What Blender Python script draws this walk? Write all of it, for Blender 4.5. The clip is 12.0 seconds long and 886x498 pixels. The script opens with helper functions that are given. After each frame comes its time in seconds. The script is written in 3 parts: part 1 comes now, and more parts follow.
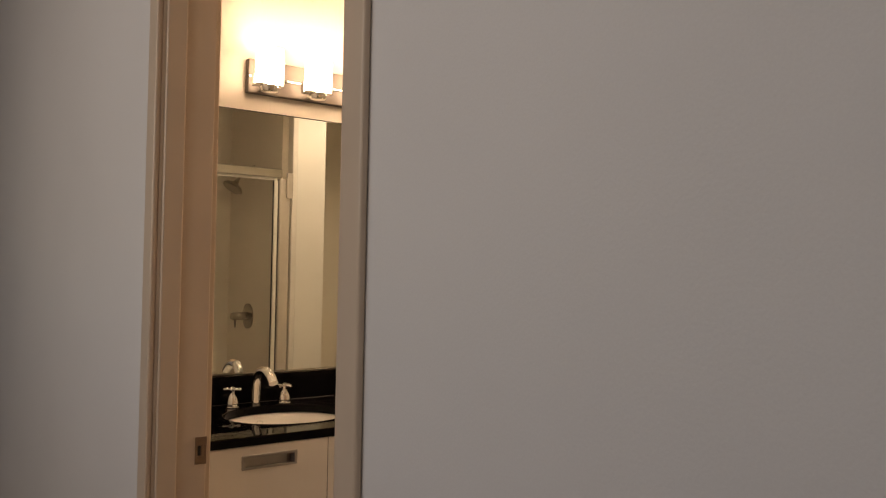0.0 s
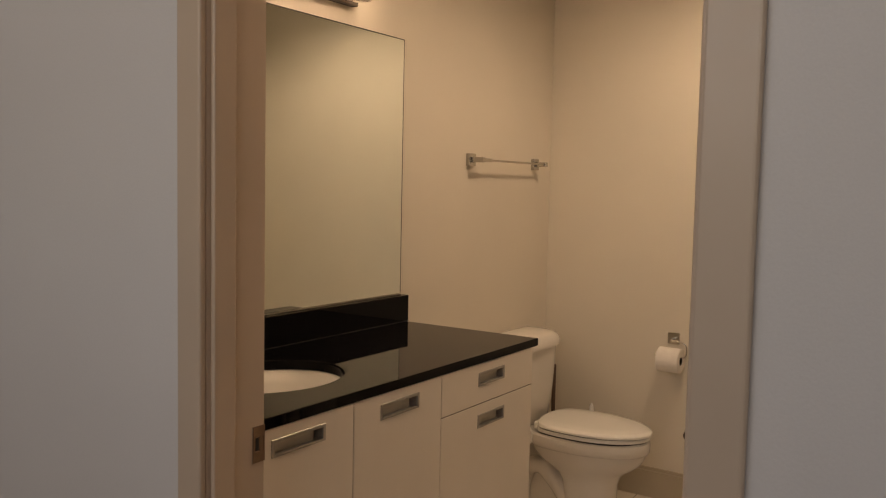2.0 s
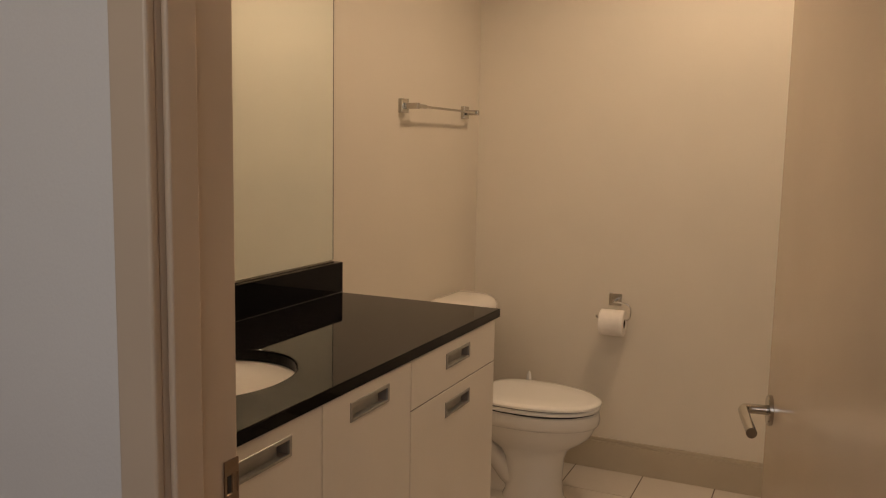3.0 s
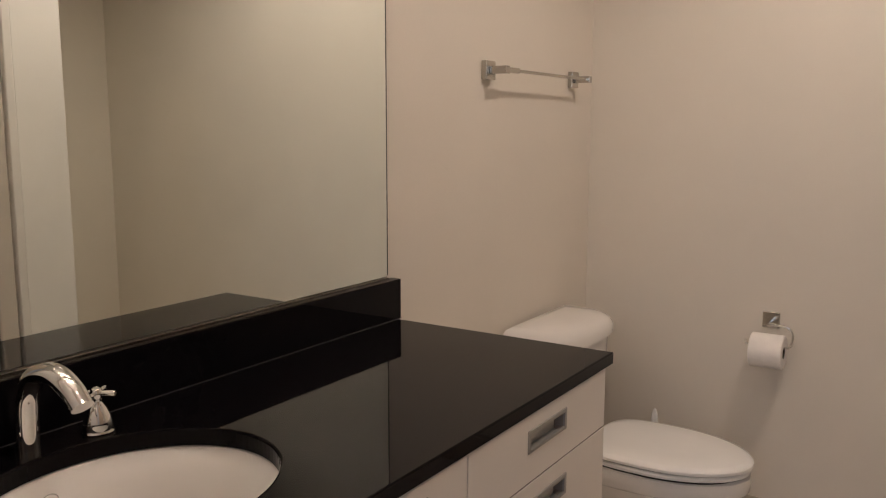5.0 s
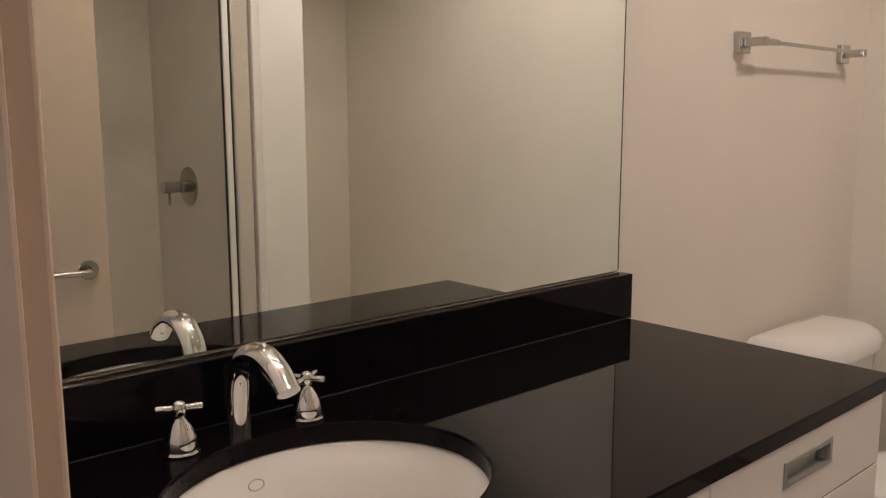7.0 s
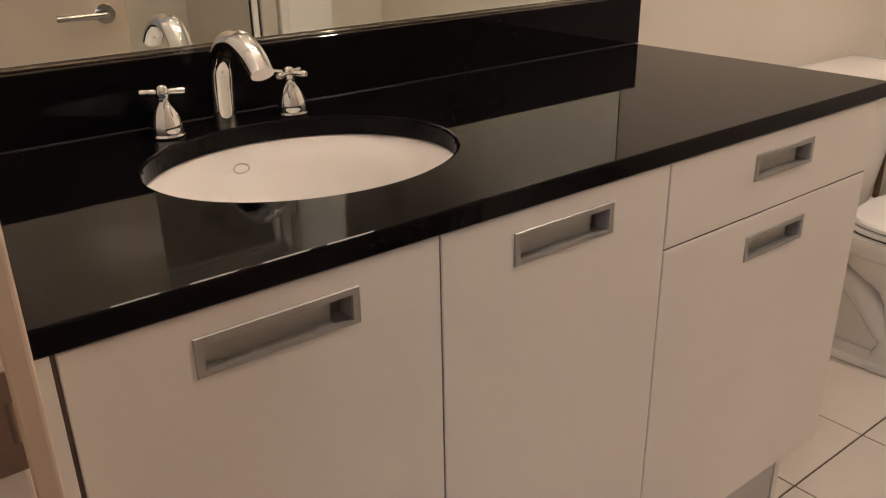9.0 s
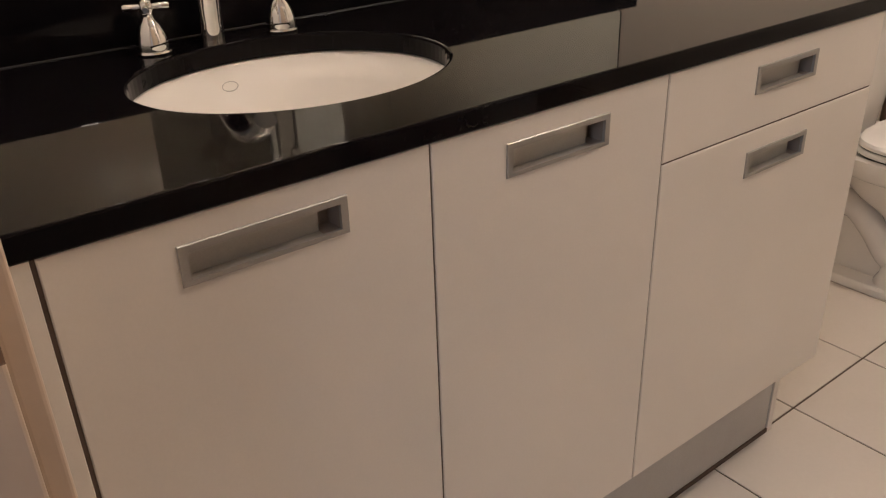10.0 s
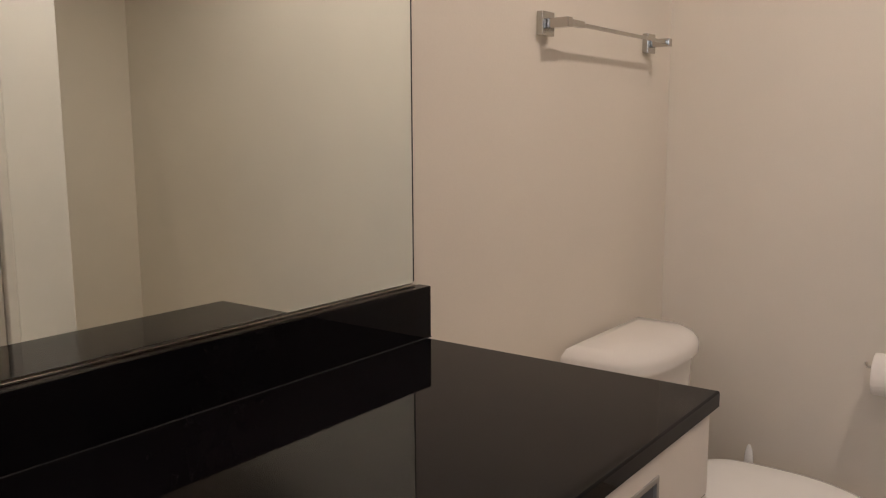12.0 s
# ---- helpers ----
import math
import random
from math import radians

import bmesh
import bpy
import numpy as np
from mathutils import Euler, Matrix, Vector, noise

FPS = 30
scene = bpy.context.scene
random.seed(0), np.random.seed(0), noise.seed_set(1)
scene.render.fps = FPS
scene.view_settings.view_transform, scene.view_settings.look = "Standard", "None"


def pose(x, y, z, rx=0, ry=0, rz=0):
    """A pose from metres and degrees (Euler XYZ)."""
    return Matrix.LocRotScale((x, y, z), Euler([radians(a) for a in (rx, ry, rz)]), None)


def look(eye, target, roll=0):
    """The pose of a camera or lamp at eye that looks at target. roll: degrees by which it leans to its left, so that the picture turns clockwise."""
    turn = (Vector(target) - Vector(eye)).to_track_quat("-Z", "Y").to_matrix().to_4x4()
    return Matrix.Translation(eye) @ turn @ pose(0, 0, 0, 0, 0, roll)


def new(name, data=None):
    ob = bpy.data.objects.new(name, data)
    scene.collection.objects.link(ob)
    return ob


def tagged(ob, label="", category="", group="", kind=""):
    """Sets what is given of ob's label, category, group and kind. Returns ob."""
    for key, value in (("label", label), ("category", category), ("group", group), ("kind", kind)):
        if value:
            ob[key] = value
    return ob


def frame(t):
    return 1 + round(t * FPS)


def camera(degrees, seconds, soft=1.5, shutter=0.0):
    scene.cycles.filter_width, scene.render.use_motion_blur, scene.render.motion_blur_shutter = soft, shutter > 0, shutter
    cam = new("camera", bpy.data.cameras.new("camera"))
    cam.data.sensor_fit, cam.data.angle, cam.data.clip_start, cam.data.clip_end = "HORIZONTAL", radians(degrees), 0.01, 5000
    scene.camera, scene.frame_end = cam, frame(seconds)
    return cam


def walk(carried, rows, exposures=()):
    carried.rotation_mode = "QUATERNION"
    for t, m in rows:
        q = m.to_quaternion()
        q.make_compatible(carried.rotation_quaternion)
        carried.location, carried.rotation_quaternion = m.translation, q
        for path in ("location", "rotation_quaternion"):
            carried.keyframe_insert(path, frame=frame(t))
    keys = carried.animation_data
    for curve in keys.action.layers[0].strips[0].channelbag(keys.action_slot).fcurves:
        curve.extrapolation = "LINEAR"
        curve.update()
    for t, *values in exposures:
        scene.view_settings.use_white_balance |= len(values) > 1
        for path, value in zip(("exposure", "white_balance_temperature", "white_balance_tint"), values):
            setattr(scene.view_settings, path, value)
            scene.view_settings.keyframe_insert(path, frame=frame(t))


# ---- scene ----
cam = camera(55.9, 12.0, soft=1.2)
PATH = [
    (0, (-1.048, -2.865, 1.443), (0.161, -1.272, 1.49), 1.1),
    (0.5, (-1.215, -2.612, 1.476), (-0.021, -1.007, 1.51), 0.2),
    (1, (-1.416, -2.403, 1.462), (-0.01, -0.981, 1.441), -0.2),
    (1.5, (-1.433, -2.189, 1.437), (0.106, -0.915, 1.331), 0.6),
    (2, (-1.338, -1.9, 1.452), (0.323, -0.794, 1.309), 1.2),
    (2.5, (-1.274, -1.636, 1.438), (0.506, -0.75, 1.222), 1.3),
    (2.7, (-1.227, -1.563, 1.437), (0.579, -0.734, 1.209), 0.8),
    (4.5, (-0.477, -1.218, 1.375), (1.273, -0.312, 1.03), 1.3),
    (5, (-0.416, -1.225, 1.419), (1.246, -0.15, 1.129), 0.1),
    (5.5, (-0.364, -1.275, 1.436), (1.165, -0.002, 1.232), 0.2),
    (6, (-0.327, -1.272, 1.427), (1.078, 0.139, 1.24), -0.2),
    (6.5, (-0.309, -1.188, 1.412), (1.023, 0.29, 1.215), -0.0),
    (7, (-0.301, -1.127, 1.388), (1.009, 0.352, 1.082), -0.1),
    (7.5, (-0.265, -1.116, 1.332), (1.024, 0.345, 0.881), -0.3),
    (7.7, (-0.253, -1.123, 1.318), (1.018, 0.324, 0.779), -0.6),
    (9.3, (-0.258, -1.263, 1.235), (0.85, 0.19, 0.422), -1.1),
    (9.5, (-0.257, -1.265, 1.224), (0.842, 0.177, 0.379), -1.1),
    (10, (-0.245, -1.257, 1.214), (0.831, 0.166, 0.309), -2.0),
    (10.5, (-0.209, -1.194, 1.233), (0.986, 0.196, 0.434), -2.4),
    (11, (-0.189, -1.092, 1.261), (1.185, 0.251, 0.704), -2.9),
    (11.5, (-0.124, -1.035, 1.299), (1.389, 0.205, 0.885), -1.5),
    (12, (-0.005, -0.989, 1.343), (1.581, 0.195, 1.058), -0.3),
]
# exposure and white balance drift as the camera walks out of the hall's daylight
EXPOSURES = [(0, -0.15, 9300, 10), (0.5, -0.38, 9300, 10), (1.0, -0.52, 9300, 10), (1.5, -0.40, 9300, 10), (2.5, -0.34, 9300, 10), (2.7, -0.34, 9300, 10), (4.5, -0.14, 6800, 9), (5.5, -0.10, 6300, 7), (6.5, 0.0, 6200, 7), (7.5, 0.26, 6300, 7), (9.3, 0.46, 6600, 7), (10.2, 0.46, 6500, 7), (11.2, 0.26, 6400, 7), (12, 0.04, 6200, 7)]
walk(cam, [(t, look(eye, target, roll)) for t, eye, target, roll in PATH], EXPOSURES)

# ---- world and lights ----
world = bpy.data.worlds.new("world")
scene.world = world
world.use_nodes = True
background = world.node_tree.nodes["Background"]
sky = world.node_tree.nodes.new("ShaderNodeTexSky")
sky.sky_type, sky.sun_disc, sky.sun_elevation, sky.sun_rotation = "NISHITA", False, radians(35), radians(250)
world.node_tree.links.new(sky.outputs[0], background.inputs[0])
background.inputs[1].default_value = 0.08

# main measures of the plan
NORTH, EAST, WEST = 0.008, 2.49, -0.20        # inner faces of the bathroom
HALL_L, HALL_R = -0.36, -0.308              # hall faces of the door wall, each side of the opening
JAMB_L, JAMB_R = -0.734, -1.585             # the door opening
SHOWER_Y, ALCOVE_Y, WING_X = -1.73, -2.84, 1.508
CEIL, HEAD, HALL_CEIL = 2.75, 2.42, 3.15
COUNTER_Z = 0.943


def lamp(name, kind, m, energy, colour, **more):
    data = bpy.data.lights.new(name, kind)
    data.energy, data.color = energy, colour
    ob = new(name, data)
    ob.matrix_world = m
    return data, ob


WARM = (1.0, 0.788, 0.675)
# recessed downlight over the toilet side; the one before the vanity is added fill
DOWN = [(1.65, -1.18, 42), (0.50, -0.90, 11)]
for dx, dy, power in DOWN:
    data, ob = lamp("downlight_and_fill_lamp", "SPOT", pose(dx, dy, CEIL - 0.035), power, (1.0, 0.816, 0.715))
    data.spot_size, data.spot_blend, data.shadow_soft_size = radians(152), 0.6, 0.035
# daylight in the window of the hall
data, ob = lamp("window_daylight", "AREA", look((-2.93, -1.2, 2.25), (-0.3, -1.2, 2.7)), 27, (0.71, 0.77, 1.0))
data.shape, data.size, data.size_y = "RECTANGLE", 2.8, 1.2


# ---- materials ----
def material(name, colour, rough=0.5, metal=0.0, mottle=0.04, scale=3.0, grain=0.0, grain_scale=300.0, bump=0.0,
             bump_scale=250.0, coat=0.0, rough_var=0.0, spec=0.5, per_object=0.0):
    m = bpy.data.materials.new(name)
    m.use_nodes = True
    nt = m.node_tree
    n, l = nt.nodes, nt.links
    b = n["Principled BSDF"]
    b.inputs["Metallic"].default_value = metal
    b.inputs["Roughness"].default_value = rough
    b.inputs["Specular IOR Level"].default_value = spec
    b.inputs["Coat Weight"].default_value = coat
    b.inputs["Coat Roughness"].default_value = 0.08
    co = n.new("ShaderNodeTexCoord")

    def noise_tex(sc, detail=3.0):
        t = n.new("ShaderNodeTexNoise")
        t.inputs["Scale"].default_value, t.inputs["Detail"].default_value = sc, detail
        l.new(co.outputs["Object"], t.inputs["Vector"])
        return t

    big = noise_tex(scale)
    val = n.new("ShaderNodeMapRange")
    val.inputs["From Min"].default_value, val.inputs["From Max"].default_value = 0.3, 0.7
    val.inputs["To Min"].default_value, val.inputs["To Max"].default_value = 1 - mottle, 1 + mottle
    l.new(big.outputs["Fac"], val.inputs["Value"])
    out = val.outputs["Result"]
    if grain:
        fine = noise_tex(grain_scale, 2.0)
        v2 = n.new("ShaderNodeMapRange")
        v2.inputs["From Min"].default_value, v2.inputs["From Max"].default_value = 0.3, 0.7
        v2.inputs["To Min"].default_value, v2.inputs["To Max"].default_value = 1 - grain, 1 + grain
        l.new(fine.outputs["Fac"], v2.inputs["Value"])
        mul = n.new("ShaderNodeMath")
        mul.operation = "MULTIPLY"
        l.new(out, mul.inputs[0])
        l.new(v2.outputs["Result"], mul.inputs[1])
        out = mul.outputs[0]
    if per_object:
        info = n.new("ShaderNodeObjectInfo")
        v3 = n.new("ShaderNodeMapRange")
        v3.inputs["To Min"].default_value, v3.inputs["To Max"].default_value = 1 - per_object, 1 + per_object
        l.new(info.outputs["Random"], v3.inputs["Value"])
        mul = n.new("ShaderNodeMath")
        mul.operation = "MULTIPLY"
        l.new(out, mul.inputs[0])
        l.new(v3.outputs["Result"], mul.inputs[1])
        out = mul.outputs[0]
    hsv = n.new("ShaderNodeHueSaturation")
    hsv.inputs["Color"].default_value = (*colour, 1)
    l.new(out, hsv.inputs["Value"])
    l.new(hsv.outputs["Color"], b.inputs["Base Color"])
    if rough_var:
        rn = noise_tex(scale * 4)
        rr = n.new("ShaderNodeMapRange")
        rr.inputs["From Min"].default_value, rr.inputs["From Max"].default_value = 0.3, 0.7
        rr.inputs["To Min"].default_value, rr.inputs["To Max"].default_value = max(0.0, rough - rough_var), rough + rough_var
        l.new(rn.outputs["Fac"], rr.inputs["Value"])
        l.new(rr.outputs["Result"], b.inputs["Roughness"])
    if bump:
        bt = noise_tex(bump_scale, 2.0)
        bn = n.new("ShaderNodeBump")
        bn.inputs["Strength"].default_value, bn.inputs["Distance"].default_value = bump, 0.001
        l.new(bt.outputs["Fac"], bn.inputs["Height"])
        l.new(bn.outputs["Normal"], b.inputs["Normal"])
    return m


WALL = material("wall_paint", (0.74, 0.681, 0.590), 0.62, mottle=0.025, scale=2.2, grain=0.012, bump=0.25, bump_scale=180, rough_var=0.05)
# tone of the wing wall, paler and less yellow than the other walls
WINGWALL = material("wing_wall_tone", (0.77, 0.745, 0.70), 0.55, mottle=0.02, scale=2.2, grain=0.012, bump=0.2, bump_scale=180)
HALLWALL = material("hall_paint", (0.72, 0.70, 0.69), 0.62, mottle=0.03, scale=1.6, grain=0.012, bump=0.25, bump_scale=180, rough_var=0.05)
TRIM = material("trim_paint", (0.61, 0.485, 0.375), 0.34, mottle=0.03, scale=5, bump=0.1, bump_scale=90, rough_var=0.06)
CEILING = material("ceiling_paint", (0.80, 0.78, 0.74), 0.8, mottle=0.02, scale=2, bump=0.3, bump_scale=140)
DOORPAINT = material("door_paint", (0.61, 0.49, 0.37), 0.15, mottle=0.03, scale=3)
LAMINATE = material("white_laminate", (0.80, 0.745, 0.67), 0.38, mottle=0.02, scale=4, grain=0.01, rough_var=0.05, bump=0.05, bump_scale=120)
CARCASS = material("cabinet_carcass", (0.06, 0.045, 0.035), 0.5, mottle=0.03, scale=4)
GRANITE = material("black_granite", (0.0042, 0.0036, 0.0044), 0.03, mottle=0.12, scale=30, grain=0.04, grain_scale=500, spec=0.11)
CHROME = material("chrome", (0.78, 0.77, 0.75), 0.06, 1.0, mottle=0.04, scale=20, rough_var=0.03)
STEEL = material("brushed_steel", (0.52, 0.50, 0.47), 0.34, 1.0, mottle=0.06, scale=30, grain=0.06, grain_scale=600, rough_var=0.06)
NICKEL = material("satin_nickel", (0.50, 0.48, 0.44), 0.22, 1.0, mottle=0.05, scale=30)
RIM = material("satin_rim", (0.39, 0.375, 0.35), 0.36, 0.5, mottle=0.04, scale=30, grain=0.04, grain_scale=600)
PULL = material("satin_pull", (0.44, 0.425, 0.39), 0.40, 0.4, mottle=0.04, scale=30, grain=0.04, grain_scale=600)
SATIN = material("satin_aluminium", (0.74, 0.68, 0.62), 0.26, 0.6, mottle=0.02, scale=3)
# brown for the shade in the front gaps, and for the kick seal
GAP_SHADE_AND_SEAL = material("brown_gap_shade_and_seal", (0.11, 0.072, 0.05), 0.6, mottle=0.1, scale=20)
BASIN = material("white_basin_porcelain", (0.765, 0.735, 0.69), 0.32, mottle=0.015, scale=6, spec=0.22)
# pull metal darkened to stand for the shade inside the finger well
WELL_SHADE = material("shaded_finger_well", (0.30, 0.255, 0.22), 0.5, 0.1, mottle=0.05, scale=30)
HINGE = material("hinge_steel", (0.56, 0.56, 0.57), 0.17, 1.0, mottle=0.05, scale=40)
FIXTURE = material("shower_nickel", (0.47, 0.44, 0.40), 0.12, 1.0, mottle=0.05, scale=20)
# strike metal tinted brown, the jamb's reflection put into its colour
STRIKE_REFLECTION = material("strike_with_jamb_reflection", (0.30, 0.215, 0.16), 0.30, 0.9, mottle=0.08, scale=60)
KICK = material("brushed_kick_plate", (0.50, 0.49, 0.48), 0.40, 0.35, mottle=0.05, scale=8, grain=0.05, grain_scale=400)
PORCELAIN = material("white_porcelain", (0.765, 0.735, 0.69), 0.10, mottle=0.015, scale=6, spec=0.3)
SEATPLASTIC = material("white_seat_plastic", (0.86, 0.85, 0.82), 0.10, mottle=0.015, scale=8)
TILE = material("glazed_floor_tile", (0.70, 0.64, 0.57), 0.26, mottle=0.02, scale=4, grain=0.01, grain_scale=90, per_object=0.03)
GROUT = material("dark_grout", (0.10, 0.075, 0.055), 0.85, mottle=0.25, scale=25, bump=0.4)
BASETILE = material("baseboard_paint", (0.50, 0.43, 0.33), 0.34, mottle=0.04, scale=6, rough_var=0.06)
PAPER = material("tissue_paper", (0.86, 0.82, 0.77), 0.9, mottle=0.03, scale=30, bump=0.5, bump_scale=220)
CARD = material("cardboard", (0.05, 0.035, 0.02), 0.85, mottle=0.1, scale=40)
SHOWERWALL = material("shower_panel", (0.76, 0.69, 0.61), 0.28, mottle=0.02, scale=2)
ENAMEL = material("white_enamel_frame", (0.74, 0.71, 0.66), 0.25, mottle=0.03, scale=12)
# gasket rubber; the same black stands for shade in gaps and holes
GASKET_AND_GAP_SHADE = material("black_gasket_and_gap_shade", (0.012, 0.011, 0.010), 0.6, mottle=0.1, scale=30)
DARKWOOD = material("dark_wood_stick", (0.09, 0.05, 0.03), 0.5, mottle=0.2, scale=30)
HALLFLOOR = material("hall_floor_wood", (0.20, 0.13, 0.08), 0.4, mottle=0.12, scale=6, grain=0.06, grain_scale=80)
HOSE = material("grey_hose", (0.42, 0.39, 0.35), 0.4, 0.3, mottle=0.1, scale=60)
PLATE = material("lamp_back_plate", (0.12, 0.10, 0.085), 0.45, 0.5, mottle=0.04, scale=10)

MIRROR = bpy.data.materials.new("mirror_silver")
MIRROR.use_nodes = True
b = MIRROR.node_tree.nodes["Principled BSDF"]
b.inputs["Base Color"].default_value = (0.875, 0.925, 0.885, 1)
b.inputs["Metallic"].default_value, b.inputs["Roughness"].default_value = 1.0, 0.004

GLASS = bpy.data.materials.new("shower_glass")
GLASS.use_nodes = True
nt = GLASS.node_tree
b = nt.nodes["Principled BSDF"]
b.inputs["Base Color"].default_value = (0.97, 0.97, 0.95, 1)
b.inputs["Roughness"].default_value, b.inputs["Transmission Weight"].default_value, b.inputs["IOR"].default_value = 0.0, 1.0, 1.05

GLOW = bpy.data.materials.new("lit_opal_glass")
GLOW.use_nodes = True
b = GLOW.node_tree.nodes["Principled BSDF"]
b.inputs["Base Color"].default_value = (0.9, 0.86, 0.8, 1)
b.inputs["Emission Color"].default_value = (*WARM, 1)
b.inputs["Emission Strength"].default_value = 12.5
BULB = bpy.data.materials.new("lit_bulb")
BULB.use_nodes = True
b = BULB.node_tree.nodes["Principled BSDF"]
b.inputs["Emission Color"].default_value = (*WARM, 1)
b.inputs["Emission Strength"].default_value = 200.0
DOWNGLOW = bpy.data.materials.new("lit_downlight_lens")
DOWNGLOW.use_nodes = True
b = DOWNGLOW.node_tree.nodes["Principled BSDF"]
b.inputs["Emission Color"].default_value = (1.0, 0.83, 0.75, 1)
b.inputs["Emission Strength"].default_value = 8.0


# ---- mesh helpers ----
def slab(a, b, bevel=0.0, seg=2, bm=None):
    """A box between two corners, with rounded edges."""
    part_bm = bmesh.new()
    bmesh.ops.create_cube(part_bm, size=1)
    for v in part_bm.verts:
        v.co = Vector([a[i] + (v.co[i] + 0.5) * (b[i] - a[i]) for i in range(3)])
    if bevel:
        bmesh.ops.bevel(part_bm, geom=part_bm.edges[:], offset=bevel, segments=seg, affect="EDGES", profile=0.5)
    for f in part_bm.faces:
        f.smooth = False
    if bm is None:
        return part_bm
    merge(bm, part_bm)
    return bm


def merge(bm, other):
    me = bpy.data.meshes.new("tmp")
    other.to_mesh(me)
    other.free()
    bm.from_mesh(me)
    bpy.data.meshes.remove(me)
    return bm


def loft(rings, cap0=True, cap1=True, bm=None):
    """Closed rings of equal count joined into a skin."""
    bm = bm or bmesh.new()
    rows = [[bm.verts.new(p) for p in ring] for ring in rings]
    n = len(rows[0])
    for r0, r1 in zip(rows, rows[1:]):
        for i in range(n):
            bm.faces.new((r0[i], r0[(i + 1) % n], r1[(i + 1) % n], r1[i]))
    if cap0:
        bm.faces.new(rows[0][::-1])
    if cap1:
        bm.faces.new(rows[-1])
    for f in bm.faces:
        f.smooth = True
    bmesh.ops.recalc_face_normals(bm, faces=bm.faces[:])
    return bm


def ring(cx, cy, z, rx, ry, n=40):
    return [(cx + rx * math.cos(2 * math.pi * i / n), cy + ry * math.sin(2 * math.pi * i / n), z) for i in range(n)]


def lathe(cx, cy, profile, n=28, cap0=True, cap1=True, bm=None):
    return loft([ring(cx, cy, z, r, r, n) for r, z in profile], cap0, cap1, bm)


def tube(points, radii, n=16, flat=1.0, bm=None):
    """A pipe along points; flat squeezes it across the path's side direction."""
    points = [Vector(p) for p in points]
    if not isinstance(radii, (list, tuple)):
        radii = [radii] * len(points)
    rings = []
    side = None
    for i, p in enumerate(points):
        way = (points[min(i + 1, len(points) - 1)] - points[max(i - 1, 0)]).normalized()
        if side is None:
            side = way.cross(Vector((0, 0, 1)))
            if side.length < 0.1:
                side = way.cross(Vector((0, 1, 0)))
        side = (side - way * side.dot(way)).normalized()
        up = side.cross(way)
        r = radii[i]
        rings.append([p + side * (r * math.cos(2 * math.pi * k / n)) + up * (r * flat * math.sin(2 * math.pi * k / n)) for k in range(n)])
    return loft(rings, bm=bm)


def curve_points(ctrl, n=24):
    """Points of a smooth curve through control points."""
    ctrl = [Vector(c) for c in ctrl]
    ext = [2 * ctrl[0] - ctrl[1]] + ctrl + [2 * ctrl[-1] - ctrl[-2]]
    out = []
    for i in range(1, len(ext) - 2):
        p0, p1, p2, p3 = ext[i - 1 : i + 3]
        for k in range(n):
            t = k / n
            out.append(0.5 * (2 * p1 + (p2 - p0) * t + (2 * p0 - 5 * p1 + 4 * p2 - p3) * t * t + (3 * p1 - p0 - 3 * p2 + p3) * t ** 3))
    out.append(ctrl[-1])
    return out


def mesh_of(name, bm, mat, smooth=True, shift=(0, 0, 0)):
    if any(shift):
        bmesh.ops.translate(bm, vec=-Vector(shift), verts=bm.verts[:])
    me = bpy.data.meshes.new(name)
    bm.to_mesh(me)
    bm.free()
    me.materials.append(mat)
    if smooth and all(p.use_smooth for p in me.polygons):
        me.set_sharp_from_angle(angle=radians(38))
    return me


ORIGIN = {}


def thing(name, base, label, category, group=""):
    ob = new(name)
    ob.empty_display_size = 0.05
    ob.location = base
    ORIGIN[ob.name] = Vector(base)
    return tagged(ob, label, category, group)


def part(name, bm, mat, parent, label=""):
    """One mesh under a thing or under a part; the bmesh is in world metres."""
    base = ORIGIN[parent.name]
    ob = new(name, mesh_of(name, bm, mat, shift=base))
    ob.parent = parent
    ORIGIN[ob.name] = base
    return tagged(ob, label)


def single(name, bm, mat, label, category, group=""):
    return tagged(new(name, mesh_of(name, bm, mat)), label, category, group)


def structure(name, bm, mat, label=""):
    ob = new(name, mesh_of(name, bm, mat))
    ORIGIN[ob.name] = Vector((0, 0, 0))
    return tagged(ob, label, "", "", "structure")


# ---- the shell of the place ----
structure("wall_north", slab((WEST + 0.0005, NORTH, 0), (EAST, 0.12, CEIL)), WALL, "plain warm off-white painted bathroom wall")
structure("wall_east", slab((EAST, ALCOVE_Y - 0.1, 0), (EAST + 0.12, 0.12, CEIL)), WALL, "plain warm off-white painted wall behind the toilet")
structure("wall_alcove_back", slab((WING_X - 0.20, ALCOVE_Y - 0.12, 0), (EAST, ALCOVE_Y, CEIL)), WALL, "plain painted back wall of the alcove")
structure("wall_shower_wing", slab((1.312, SHOWER_Y - 1.11, 0), (WING_X, SHOWER_Y, CEIL), 0.004), WINGWALL, "painted wing wall beside the shower")
structure("wall_door_north", slab((HALL_L + 0.014, JAMB_L + 0.018, 0), (WEST, 3.5, HALL_CEIL)), HALLWALL, "painted wall beside the bathroom door")
structure("wall_door_south", slab((HALL_R + 0.014, -4.6, 0), (WEST, JAMB_R - 0.018, HALL_CEIL)), HALLWALL, "painted hall wall beside the bathroom door")
structure("wall_over_door", slab((HALL_R + 0.014, JAMB_R - 0.017, HEAD + 0.02), (WEST, JAMB_L + 0.017, HALL_CEIL)), HALLWALL, "painted wall above the bathroom door")
structure("hall_ceiling", slab((-3.12, -4.72, HALL_CEIL + 0.001), (WEST, 3.62, HALL_CEIL + 0.12)), CEILING, "plain white painted hall ceiling")
